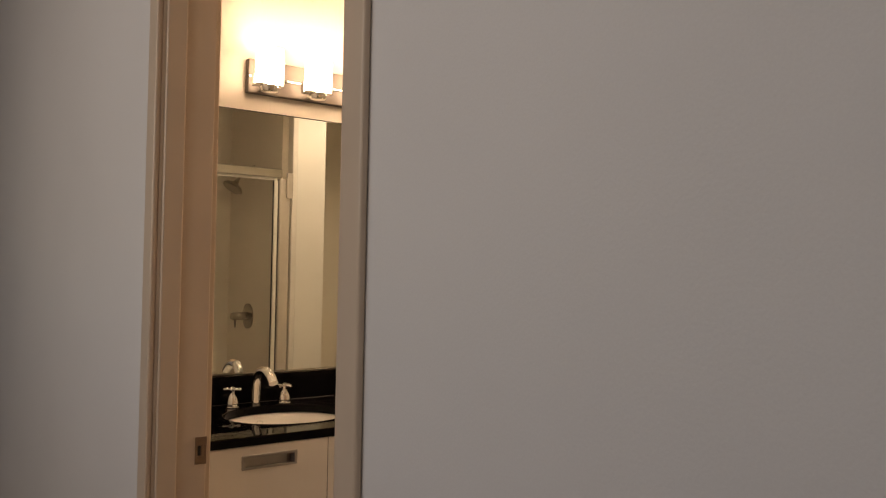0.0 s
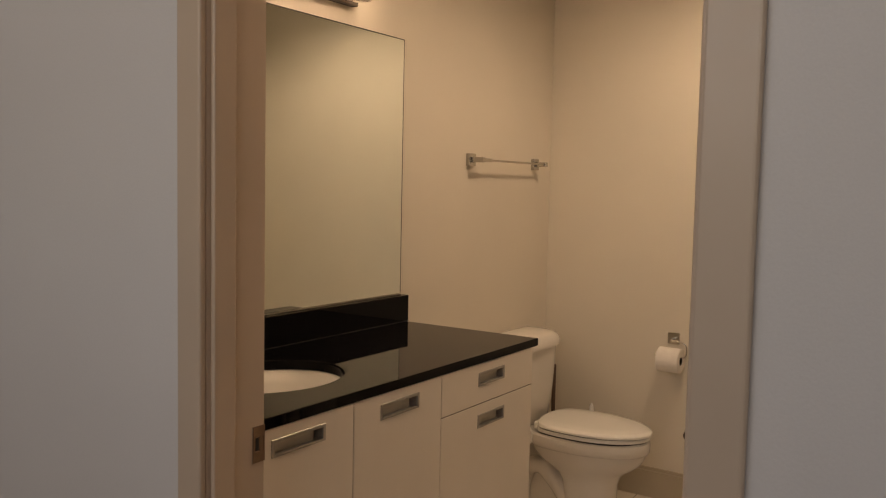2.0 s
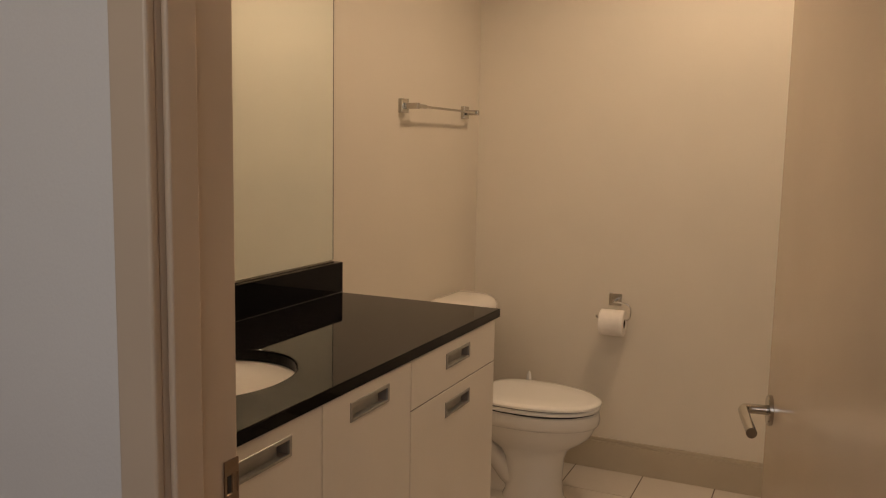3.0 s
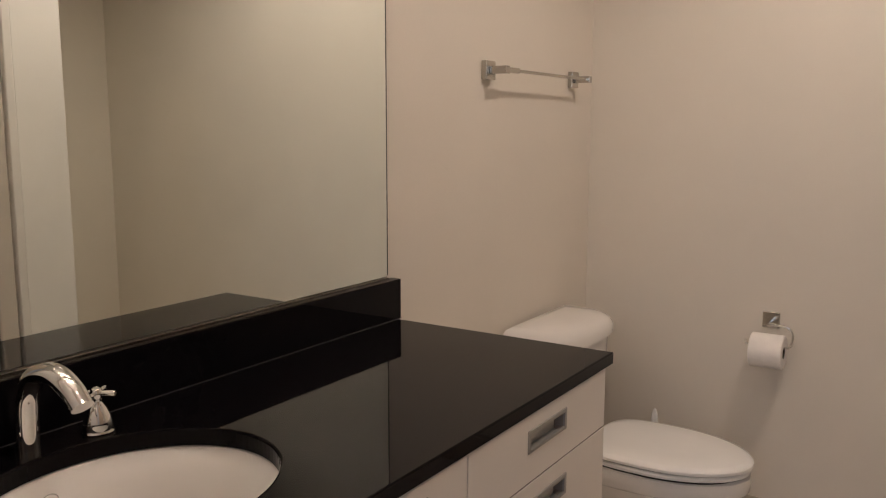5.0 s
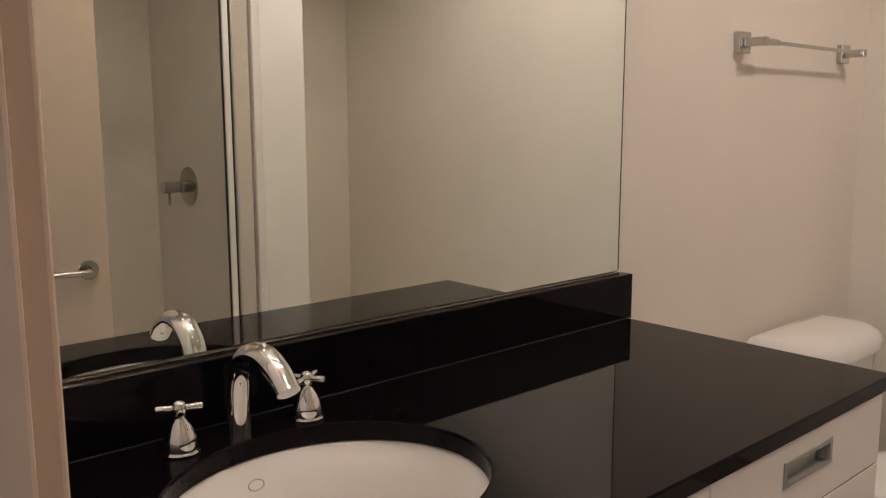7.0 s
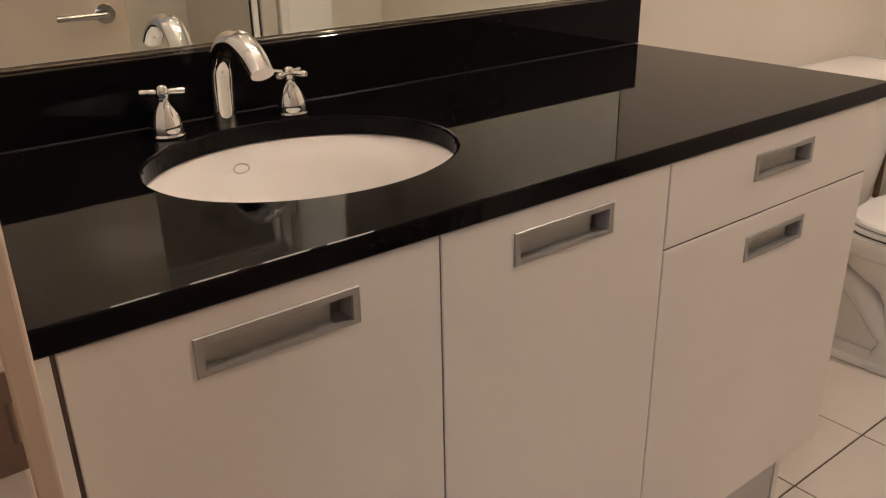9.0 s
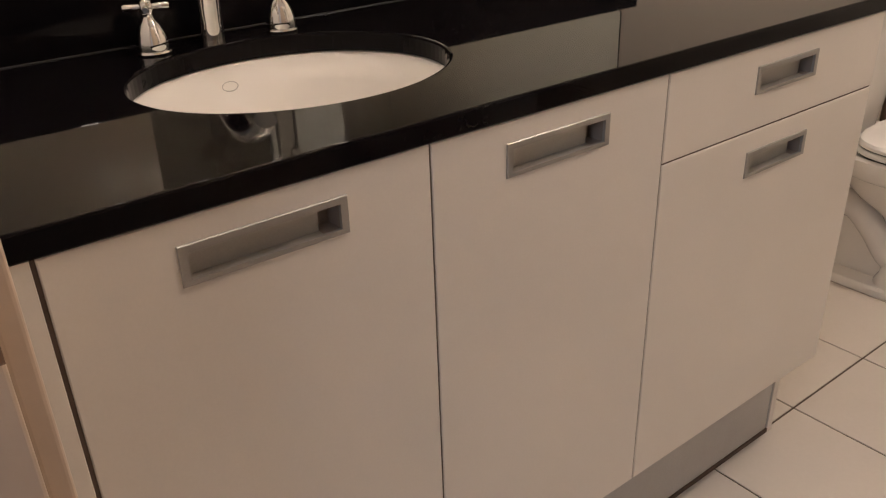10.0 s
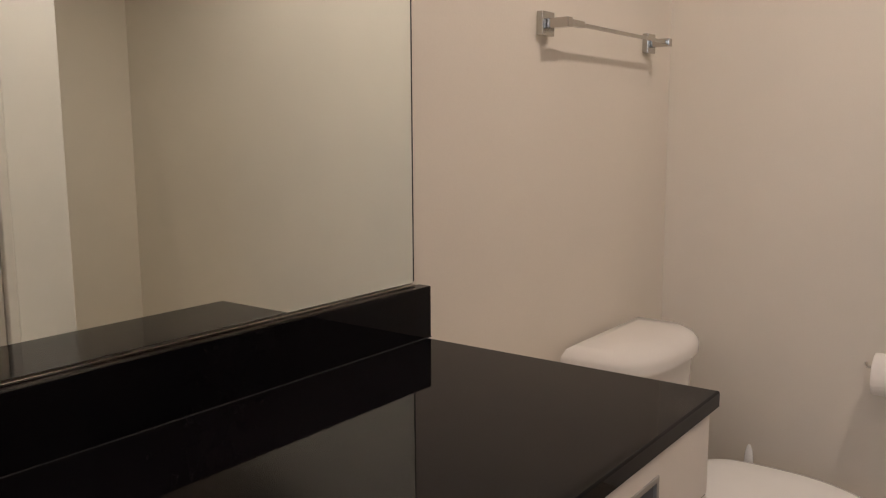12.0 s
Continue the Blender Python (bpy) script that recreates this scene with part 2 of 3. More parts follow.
structure("ceiling", slab((WEST + 0.001, -2.97, CEIL + 0.001), (2.61, 0.13, CEIL + 0.12)), CEILING, "plain white painted ceiling")
structure("floor", slab((WEST - 0.03, ALCOVE_Y - 0.01, -0.10), (EAST, NORTH, -0.003)), GROUT, "bathroom floor with dark grout joints")
structure("hall_floor", slab((-3.0, -4.7, -0.10), (WEST - 0.03, 3.6, 0.0)), HALLFLOOR, "dark wooden hall floor")
structure("wall_hall_south", slab((-3.0, -4.72, 0), (HALL_R, -4.6, HALL_CEIL)), HALLWALL, "plain painted hall wall")
structure("wall_hall_end", slab((-3.0, 3.5, 0), (HALL_L, 3.62, HALL_CEIL)), HALLWALL, "plain painted hall wall")
# hall wall with the window that lets the daylight in
bm = slab((-3.12, -4.6, 0), (-3.0, -2.65, HALL_CEIL))
slab((-3.12, 0.25, 0), (-3.0, 3.5, HALL_CEIL), bm=bm)
slab((-3.12, -2.65, 0), (-3.0, 0.25, 1.45), bm=bm)
slab((-3.12, -2.65, 2.95), (-3.0, 0.25, HALL_CEIL), bm=bm)
structure("wall_hall_west", bm, HALLWALL, "painted hall wall with a window opening")
# shower enclosure walls
structure("wall_shower_back", slab((WEST, -2.68, 0), (1.24, -2.565, CEIL)), SHOWERWALL, "smooth shower back wall panel")
structure("wall_shower_side", slab((1.24, -2.565, 0), (1.3115, SHOWER_Y - 0.0605, CEIL)), SHOWERWALL, "smooth shower side wall panel with the valve")
structure("shower_floor", slab((WEST, -2.565, -0.003), (1.24, SHOWER_Y - 0.05, 0.03)), PORCELAIN, "white shower tray floor")

# door frame: jambs, stops, casings
structure("door_jamb_north", slab((HALL_L + 0.016, JAMB_L, 0), (WEST, JAMB_L + 0.018, HEAD), 0.003), TRIM, "cream painted door jamb")
structure("door_jamb_south", slab((HALL_R, JAMB_R - 0.018, 0), (WEST, JAMB_R, HEAD), 0.003), TRIM, "cream painted door jamb")
structure("door_jamb_head", slab((HALL_R, JAMB_R, HEAD), (WEST, JAMB_L, HEAD + 0.018), 0.002), TRIM, "cream painted door head")
structure("door_stop_north", slab((-0.335, JAMB_L - 0.011, 0), (-0.282, JAMB_L, HEAD), 0.004, 3), TRIM, "cream painted door stop moulding")
structure("door_casing_north", slab((HALL_L, JAMB_L - 0.002, 0), (HALL_L + 0.016, JAMB_L + 0.060, HEAD + 0.06), 0.005, 3), TRIM, "flat cream painted door casing")
structure("door_casing_south", slab((HALL_R - 0.002, JAMB_R - 0.074, 0), (HALL_R + 0.014, JAMB_R - 0.002, HEAD + 0.06), 0.006, 3), TRIM, "flat cream painted door casing")
structure("door_casing_inside", slab((WEST, JAMB_L + 0.020, 0), (WEST + 0.020, JAMB_L + 0.078, HEAD + 0.06), 0.004, 3), TRIM, "flat cream painted door casing")
structure("trim_shower", slab((1.279, SHOWER_Y - 0.06, 0), (1.3115, SHOWER_Y + 0.006, CEIL - 0.002), 0.005, 3), ENAMEL, "white corner bead beside the shower")

# baseboards
def baseboard(name, a, b):
    bm = slab(a, (b[0], b[1], 0.128), 0.002)
    return structure(name, bm, BASETILE, "beige painted baseboard with a thin top bead")


baseboard("baseboard_east", (EAST - 0.012, ALCOVE_Y, 0.0), (EAST, NORTH - 0.013, 0))
structure("baseboard_bead", slab((EAST - 0.009, ALCOVE_Y, 0.128), (EAST, NORTH - 0.013, 0.146), 0.003), BASETILE, "thin bead on the baseboard")
baseboard("baseboard_north", (1.26, NORTH - 0.012, 0.0), (EAST, NORTH, 0))
baseboard("baseboard_wing", (1.312, SHOWER_Y, 0.0), (WING_X, SHOWER_Y + 0.012, 0))


# ---- vanity ----
DOOR_Y = -0.586


def recessed_pull(front, x0, x1, z0, z1):
    """A flush pull: raised rim, and a pan whose floor slopes up to the back."""
    y, w, top, low = DOOR_Y, 0.009, 0.008, 0.006
    outer = [(x0, z0), (x1, z0), (x1, z1), (x0, z1)]
    inner = [(x0 + w, z0 + low), (x1 - w, z0 + low), (x1 - w, z1 - top), (x0 + w, z1 - top)]
    bm = loft([[(x, y + 0.002, z) for x, z in outer], [(x, y - 0.0010, z) for x, z in outer], [(x, y - 0.0022, z) for x, z in [(x0 + 0.001, z0 + 0.001), (x1 - 0.001, z0 + 0.001), (x1 - 0.001, z1 - 0.001), (x0 + 0.001, z1 - 0.001)]],
               [(x, y - 0.0022, z) for x, z in inner], [(x, y + 0.0025, z) for x, z in inner]], False, False)
    for f in bm.faces:
        f.smooth = False
    handle = part("handle", bm, RIM, front, "recessed brushed steel pull")
    # the pan is shallow, and drops at one end into a shade-dark finger well
    xa, xb, za, zb = x0 + w - 0.002, x1 - w + 0.002, z0 + low - 0.002, z1 - top + 0.002
    for name, mat, steps in (("pan", PULL, ((0.0, 0.0027), (0.012, 0.013), (0.875, 0.014))), ("finger_well", WELL_SHADE, ((0.875, 0.014), (0.885, 0.028), (0.99, 0.028), (1.0, 0.0027)))):
        bm = bmesh.new()
        rows = []
        for k, depth in steps:
            x = xa + (xb - xa) * k
            rows.append([bm.verts.new(p) for p in ((x, y + 0.0027, za), (x, y + depth, za + 0.001), (x, y + depth, zb), (x, y + 0.0027, zb))])
        for p, q in zip(rows, rows[1:]):
            for m in range(3):
                bm.faces.new((p[m], q[m], q[m + 1], p[m + 1]))
        bmesh.ops.remove_doubles(bm, verts=bm.verts[:], dist=0.00001)
        for f in bm.faces:
            f.smooth = False
        part(name, bm, mat, handle, "dull steel recess" if name == "pan" else "finger well with its shade in the colour")
    return handle


vanity = thing("vanity_cabinet", (0.5, -0.3, 0), "cream laminate bathroom vanity with doors, drawer and recessed steel pulls", "cabinet")
part("body", slab((WEST + 0.003, -0.545, 0.222), (1.206, NORTH - 0.002, 0.740)), CARCASS, vanity)
part("front_rail", slab((WEST + 0.003, -0.545, 0.7402), (1.206, -0.500, 0.9155)), CARCASS, vanity)
part("divider", slab((0.630, -0.4998, 0.7402), (0.648, NORTH - 0.002, 0.9155)), CARCASS, vanity)
part("side_panel", slab((1.206, -0.566, 0.222), (1.222, NORTH - 0.002, 0.9155), 0.0012), LAMINATE, vanity)
part("plinth_side", slab((1.186, -0.523, 0.0), (1.204, NORTH - 0.013, 0.2215), 0.001), LAMINATE, vanity)
part("toe_kick", slab((WEST + 0.003, -0.522, 0.012), (1.1800, -0.508, 0.2215), 0.001), KICK, vanity, "brushed metal toe kick")
part("kick_seal", slab((WEST + 0.003, -0.524, 0.0), (1.1855, -0.508, 0.0095), 0.001), GAP_SHADE_AND_SEAL, vanity)
# black strip stands for the shade in the gap beside the kick
part("kick_gap", slab((1.1802, -0.519, 0.0097), (1.1858, -0.508, 0.2215)), GASKET_AND_GAP_SHADE, vanity)
part("filler", slab((WEST + 0.003, DOOR_Y, 0.222), (-0.1505, DOOR_Y + 0.02, 0.9155), 0.001), LAMINATE, vanity)
fronts = [(-0.1458, 0.2490, 0.226, 0.9145, (-0.034, 0.144, 0.847, 0.889)), (0.2515, 0.6432, 0.226, 0.9145, (0.358, 0.531, 0.846, 0.889)),
          (0.6460, 1.2055, 0.226, 0.7861, (0.849, 1.014, 0.711, 0.754)), (0.6460, 1.2055, 0.7889, 0.9145, (0.849, 1.010, 0.844, 0.887))]
for i, (x0, x1, z0, z1, pull) in enumerate(fronts):
    # the front is cut round its pull
    bm = bmesh.new()
    hx0, hx1, hz0, hz1 = pull[0] + 0.006, pull[1] - 0.006, pull[2] + 0.004, pull[3] - 0.005
    yf, yb, c = DOOR_Y, DOOR_Y + 0.019, 0.0012

    def frame_loop(a0, a1, c0, c1, y):
        return [(a0, y, c0), (a1, y, c0), (a1, y, c1), (a0, y, c1)]

    loft([frame_loop(hx0, hx1, hz0, hz1, yb), frame_loop(hx0, hx1, hz0, hz1, yf), frame_loop(x0 + c, x1 - c, z0 + c, z1 - c, yf),
          frame_loop(x0, x1, z0, z1, yf + c), frame_loop(x0, x1, z0, z1, yb)], False, False, bm)
    for f in bm.faces:
        f.smooth = False
    front = part("drawer_front" if i == 3 else "door", bm, LAMINATE, vanity)
    recessed_pull(front, *pull)

# brown strips set into the open gaps to stand for their shade
for a, b in (((0.2492, 0.226), (0.2513, 0.9145)), ((0.6434, 0.226), (0.6458, 0.9145)), ((0.6460, 0.7862), (1.2055, 0.7888)), ((-0.1503, 0.222), (-0.1460, 0.9145))):
    part("reveal_strip", slab((a[0], DOOR_Y + 0.0022, a[1]), (b[0], DOOR_Y + 0.018, b[1])), GAP_SHADE_AND_SEAL, vanity)

# countertop with the oval cut-out
SINK = (0.2555, -0.290)
RX, RY = 0.2125, 0.182
counter = thing("countertop", (0.5, -0.3, COUNTER_Z - 0.027), "polished black granite countertop with an oval sink cut-out", "countertop")
CX0, CX1, CY0, CY1 = WEST + 0.002, 1.239, -0.589, NORTH - 0.001
N = 96
def rect_ring(z, inset):
    x0, x1, y0, y1 = CX0, CX1 - inset, CY0 + inset, CY1
    pts = []
    corners = [math.atan2(y - SINK[1], x - SINK[0]) % (2 * math.pi) for x in (x0, x1) for y in (y0, y1)]
    angles = [2 * math.pi * k / N for k in range(N)]
    for c in corners:
        j = min(range(N), key=lambda k: abs((angles[k] - c + math.pi) % (2 * math.pi) - math.pi))
        angles[j] = c
    for a in angles:
        dx, dy = math.cos(a), math.sin(a)
        kx = ((x1 if dx > 0 else x0) - SINK[0]) / dx if abs(dx) > 1e-9 else 1e9
        ky = ((y1 if dy > 0 else y0) - SINK[1]) / dy if abs(dy) > 1e-9 else 1e9
        k = min(kx, ky)
        pts.append((SINK[0] + k * dx, SINK[1] + k * dy, z))
    return pts


Z0, Z1 = COUNTER_Z - 0.027, COUNTER_Z
bm = loft([ring(*SINK, Z0 - 0.001, RX, RY, N), ring(*SINK, Z1 - 0.004, RX, RY, N), ring(*SINK, Z1 - 0.001, RX + 0.001, RY + 0.001, N), ring(*SINK, Z1, RX + 0.004, RY + 0.004, N),
           rect_ring(Z1, 0.003), rect_ring(Z1 - 0.0008, 0.001), rect_ring(Z1 - 0.003, 0.0), rect_ring(Z0 + 0.002, 0.0), rect_ring(Z0, 0.002)], False, False)
bm2 = loft([rect_ring(Z0, 0.002), ring(*SINK, Z0, RX, RY, N)], False, False)
merge(bm, bm2)
for f in bm.faces:
    f.smooth = False
part("stone_top", bm, GRANITE, counter)
part("backsplash", slab((WEST + 0.003, -0.0225, COUNTER_Z + 0.0005), (1.250, NORTH - 0.0005, COUNTER_Z + 0.1005), 0.0015), GRANITE, counter)
part("caulk", tube([(WEST + 0.004, -0.0235, COUNTER_Z + 0.0006), (1.25, -0.0230, COUNTER_Z + 0.0006)], 0.0010, 8), material("dark_caulk", (0.02, 0.018, 0.018), 0.3), counter)

# undermount basin
bm = bmesh.new()
def bowl_ring(z, k, grow=0.0):
    return ring(SINK[0], SINK[1], z, (RX + 0.004) * k + grow, (RY + 0.004) * k + grow, 64)


inner = [(0.0, 1.0), (0.004, 0.958), (0.010, 0.900), (0.018, 0.840), (0.032, 0.775), (0.055, 0.700), (0.080, 0.610), (0.104, 0.48), (0.122, 0.31), (0.128, 0.11)]
loops = [bowl_ring(Z0 - 0.002, 1.0, 0.02)] + [bowl_ring(Z0 - 0.002 - d, k) for d, k in inner]
loops += [bowl_ring(Z0 - 0.013 - d, k, 0.01) for d, k in inner[::-1]]
loft(loops, False, False, bm)
basin = thing("sink_basin", (SINK[0], SINK[1], Z0 - 0.14), "white oval undermount porcelain sink basin", "sink")
part("bowl", bm, BASIN, basin)
# overflow slot: an oval ring lying on the back of the bowl, which falls here from k 0.84 to 0.775
ox, (od0, ok0), (od1, ok1) = 0.2275, inner[3], inner[4]


def on_bowl(x, f):
    k = ok0 + (ok1 - ok0) * f
    y = SINK[1] + (RY + 0.004) * k * math.sqrt(1 - ((x - SINK[0]) / ((RX + 0.004) * k)) ** 2)
    return Vector((x, y - 0.0004, Z0 - 0.002 - od0 - (od1 - od0) * f + 0.0004))


path = [on_bowl(ox + 0.0125 * math.cos(2 * math.pi * k / 32), 0.42 + 0.40 * math.sin(2 * math.pi * k / 32)) for k in range(33)]
part("drain", lathe(SINK[0], SINK[1], [(0.031, Z0 - 0.1320), (0.033, Z0 - 0.1290), (0.028, Z0 - 0.1275), (0.010, Z0 - 0.1285), (0.002, Z0 - 0.1288)], 32), CHROME, basin)
part("overflow_ring", tube(path, 0.0008, 8), PULL, basin)

# faucet: spout and two cross handles
faucet = thing("faucet", (0.246, -0.07, COUNTER_Z), "polished chrome widespread faucet with arched spout and cross handles", "faucet")
pts = curve_points([(0.246, -0.058, 0.9395), (0.246, -0.059, 0.985), (0.246, -0.067, 1.028), (0.246, -0.095, 1.060), (0.246, -0.137, 1.068), (0.246, -0.175, 1.053), (0.246, -0.200, 1.031)], 8)
n = len(pts)
rad = [0.0175 + 0.0015 * math.sin(math.pi * i / (n - 1)) - 0.0005 * i / n for i in range(n)]
bm = tube(pts, rad, 24, 0.80)
part("spout", bm, CHROME, faucet)
for hx, turn in ((0.147, -21), (0.347, 30)):
    handle = part("handle_base", lathe(hx, -0.082, [(0.0245, 0.9405), (0.0252, 0.9425), (0.0245, 0.9445), (0.0222, 0.9455), (0.0226, 0.952), (0.0215, 0.961), (0.0188, 0.970), (0.0145, 0.979), (0.0098, 0.9855), (0.0078, 0.989), (0.0078, 0.992), (0.0088, 0.994)]), CHROME, faucet)
    bm = lathe(hx, -0.082, [(0.0070, 0.992), (0.0095, 0.997), (0.0100, 1.004), (0.0080, 1.010), (0.0030, 1.013)], 20)
    for k in range(4):
        a = radians(turn + 90 * k)
        d = Vector((math.cos(a), math.sin(a), 0))
        c = Vector((hx, -0.082, 1.003))
        tube([c + d * 0.004, c + d * 0.014, c + d * 0.027, c + d * 0.0305], [0.0042, 0.0042, 0.0052, 0.0040], 12, bm=bm)
    part("cross_grip", bm, CHROME, handle)
faucet.location += Vector((0, -0.004, 0.003))

# mirror
mirror = thing("wall_mirror", (0.6, 0.006, 1.05), "large frameless wall mirror standing on the black backsplash", "mirror")
bm = slab((-0.12, NORTH - 0.0065, COUNTER_Z + 0.1065), (1.2258, NORTH - 0.0015, 2.008), 0.0012, 1)
part("mirror_glass", bm, MIRROR, mirror)
part("bottom_channel", slab((-0.12, NORTH - 0.0100, COUNTER_Z + 0.1010), (1.2278, NORTH - 0.0012, COUNTER_Z + 0.1045), 0.0006), FIXTURE, mirror, "thin metal channel")
part("edge_strip", slab((1.2260, NORTH - 0.0068, COUNTER_Z + 0.110), (1.2283, NORTH - 0.0012, 2.008)), GASKET_AND_GAP_SHADE, mirror)
part("top_strip", slab((-0.12, NORTH - 0.0070, 2.0082), (1.2283, NORTH - 0.0012, 2.0100)), GASKET_AND_GAP_SHADE, mirror)

# vanity light
light = thing("vanity_light", (0.585, -0.02, 2.07), "four-lamp bath bar light with glowing cylindrical glass shades", "wall lamp")
part("back_plate", slab((0.206, -0.022, 2.072), (0.926, NORTH - 0.001, 2.196), 0.003), PLATE, light)
part("plate_rib", slab((0.206, -0.028, 2.128), (0.926, -0.0222, 2.134), 0.001), CHROME, light)
for sx in (0.254, 0.452, 0.652, 0.850):
    sy = -0.098
    arm = part("arm", slab((sx - 0.014, sy, 2.078), (sx + 0.014, -0.0225, 2.094), 0.002), CHROME, light)
    part("cup", lathe(sx, sy, [(0.020, 2.066), (0.030, 2.068), (0.033, 2.074), (0.034, 2.088), (0.031, 2.090)], 28), CHROME, light)
    part("stem", slab((sx - 0.058, sy + 0.008, 2.090), (sx - 0.0535, sy + 0.030, 2.126), 0.001), CHROME, light)
    part("foot_tray", slab((sx - 0.058, sy - 0.028, 2.086), (sx + 0.045, sy + 0.030, 2.090), 0.0008), CHROME, light)
    bm = lathe(sx, sy, [(0.030, 2.0915), (0.049, 2.0925), (0.0505, 2.097), (0.0505, 2.215), (0.0490, 2.218), (0.0465, 2.215), (0.0465, 2.100), (0.028, 2.0975)], 36, False, False)
    shade = part("shade", bm, GLOW, light, "glowing opal glass cylinder")
    part("bulb", lathe(sx, sy, [(0.012, 2.0985), (0.014, 2.115), (0.024, 2.145), (0.026, 2.165), (0.020, 2.185), (0.006, 2.194)], 20), BULB, shade)

# recessed downlight, and a like fitting for the added fill before the vanity
for dx, dy, power in DOWN:
    down = thing("downlight_and_fill", (dx, dy, CEIL), "round white recessed ceiling downlight, lit; the vanity one is added fill", "ceiling light", "recessed downlights")
    part("trim_ring", loft([ring(dx, dy, z, r, r, 40) for r, z in ((0.062, CEIL - 0.001), (0.085, CEIL - 0.001), (0.086, CEIL - 0.004), (0.080, CEIL - 0.008), (0.064, CEIL - 0.006))], False, False), ENAMEL, down)
    part("lens", lathe(dx, dy, [(0.0625, CEIL - 0.003), (0.0625, CEIL - 0.0005)], 36), DOWNGLOW, down)

# ---- towel bar ----
bar = thing("towel_bar", (2.0, -0.03, 1.55), "square chrome towel bar on two square wall plates", "towel bar")
for px in (1.716, 2.306):
    post = part("wall_plate", slab((px - 0.027, -0.010, 1.553), (px + 0.027, NORTH - 0.0005, 1.607), 0.002), NICKEL, bar)
    part("post", slab((px - 0.011, -0.066, 1.569), (px + 0.011, -0.0105, 1.591), 0.0015), FIXTURE, post)
part("rail", slab((1.7275, -0.060, 1.5755), (2.2945, -0.052, 1.5845), 0.001), NICKEL, bar)
part("sleeve", slab((1.728, -0.064, 1.5725), (1.790, -0.0505, 1.5875), 0.001), NICKEL, bar)

# ---- toilet paper ----
holder = thing("toilet_paper_holder", (EAST, -0.66, 0.78), "chrome square-plate toilet paper holder with an open wire arm", "paper holder")
part("wall_plate", slab((EAST - 0.009, -0.690, 0.752), (EAST - 0.0005, -0.635, 0.806), 0.002), NICKEL, holder)
path = curve_points([(EAST - 0.009, -0.668, 0.780), (EAST - 0.045, -0.668, 0.779), (EAST - 0.066, -0.676, 0.778), (EAST - 0.068, -0.722, 0.774), (EAST - 0.068, -0.742, 0.756), (EAST - 0.068, -0.743, 0.722), (EAST - 0.068, -0.732, 0.706), (EAST - 0.068, -0.690, 0.703), (EAST - 0.068, -0.610, 0.703), (EAST - 0.068, -0.598, 0.708), (EAST - 0.068, -0.596, 0.716)], 6)
part("arm", tube(path, 0.0042, 12), CHROME, holder)
roll = thing("toilet_roll", (EAST - 0.068, -0.66, 0.64), "white toilet paper roll on its chrome holder", "toilet roll")
rx, rz = EAST - 0.068, 0.687
def roll_ring(y, r):
    return [(rx + r * math.cos(2 * math.pi * k / 48), y, rz + r * math.sin(2 * math.pi * k / 48)) for k in range(48)]


part("paper", loft([roll_ring(-0.617, 0.021), roll_ring(-0.616, 0.0525), roll_ring(-0.619, 0.0560), roll_ring(-0.718, 0.0560), roll_ring(-0.721, 0.0525), roll_ring(-0.720, 0.021), roll_ring(-0.617, 0.021)], False, False), PAPER, roll)
part("core", loft([roll_ring(-0.618, 0.0205), roll_ring(-0.719, 0.0205), roll_ring(-0.719, 0.0190), roll_ring(-0.618, 0.0190), roll_ring(-0.618, 0.0205)], False, False), CARD, roll)
bm = bmesh.new()
arc = [radians(70 + 8 * k) for k in range(17)]
tail = [[bm.verts.new((rx + r * math.cos(a), y, rz + r * math.sin(a))) for a in arc] for r, y in ((0.0561, -0.7185), (0.0571, -0.7185), (0.0571, -0.6185), (0.0561, -0.6185))]
for p, q in zip(tail, tail[1:] + tail[:1]):
    for k in range(16):
        bm.faces.new((p[k], p[k + 1], q[k + 1], q[k]))
for end in (0, 16):
    bm.faces.new([row[end] for row in tail])
bmesh.ops.recalc_face_normals(bm, faces=bm.faces[:])
for f in bm.faces:
    f.smooth = True
part("loose_sheet", bm, PAPER, roll)

# ---- toilet ----
TX = 2.045


def egg(z, half, back, frontier, flat=0.62, n=48, cx=TX):
    """An elongated outline: round front, squarer back."""
    pts = []
    mid = back - 0.42 * (back - frontier)
    for k in range(n):
        a = 2 * math.pi * k / n
        c, s = math.cos(a), math.sin(a)
        if s < 0:
            pts.append((cx + half * c, mid + (mid - frontier) * s, z))
        else:
            e = flat
            pts.append((cx + half * math.copysign(abs(c) ** e, c), mid + (back - mid) * abs(s) ** e, z))
    return pts


toilet = thing("toilet", (TX, -0.35, 0), "white two-piece toilet with a closed lid", "toilet")
bm = loft([egg(z, h, bk, fr, 0.6) for z, h, bk, fr in ((0.392, 0.150, -0.22, -0.690), (0.398, 0.172, -0.195, -0.708), (0.392, 0.182, -0.185, -0.716), (0.375, 0.184, -0.183, -0.718), (0.350, 0.182, -0.185, -0.716), (0.341, 0.176, -0.19, -0.710), (0.335, 0.165, -0.20, -0.700),
           (0.315, 0.160, -0.21, -0.695), (0.292, 0.151, -0.225, -0.682), (0.268, 0.138, -0.25, -0.656), (0.248, 0.124, -0.285, -0.624), (0.226, 0.111, -0.32, -0.596), (0.19, 0.105, -0.345, -0.580), (0.10, 0.104, -0.355, -0.574), (0.05, 0.108, -0.350, -0.576), (0.03, 0.114, -0.340, -0.582), (0.0, 0.116, -0.340, -0.584))], True, True)
part("bowl", bm, PORCELAIN, toilet)
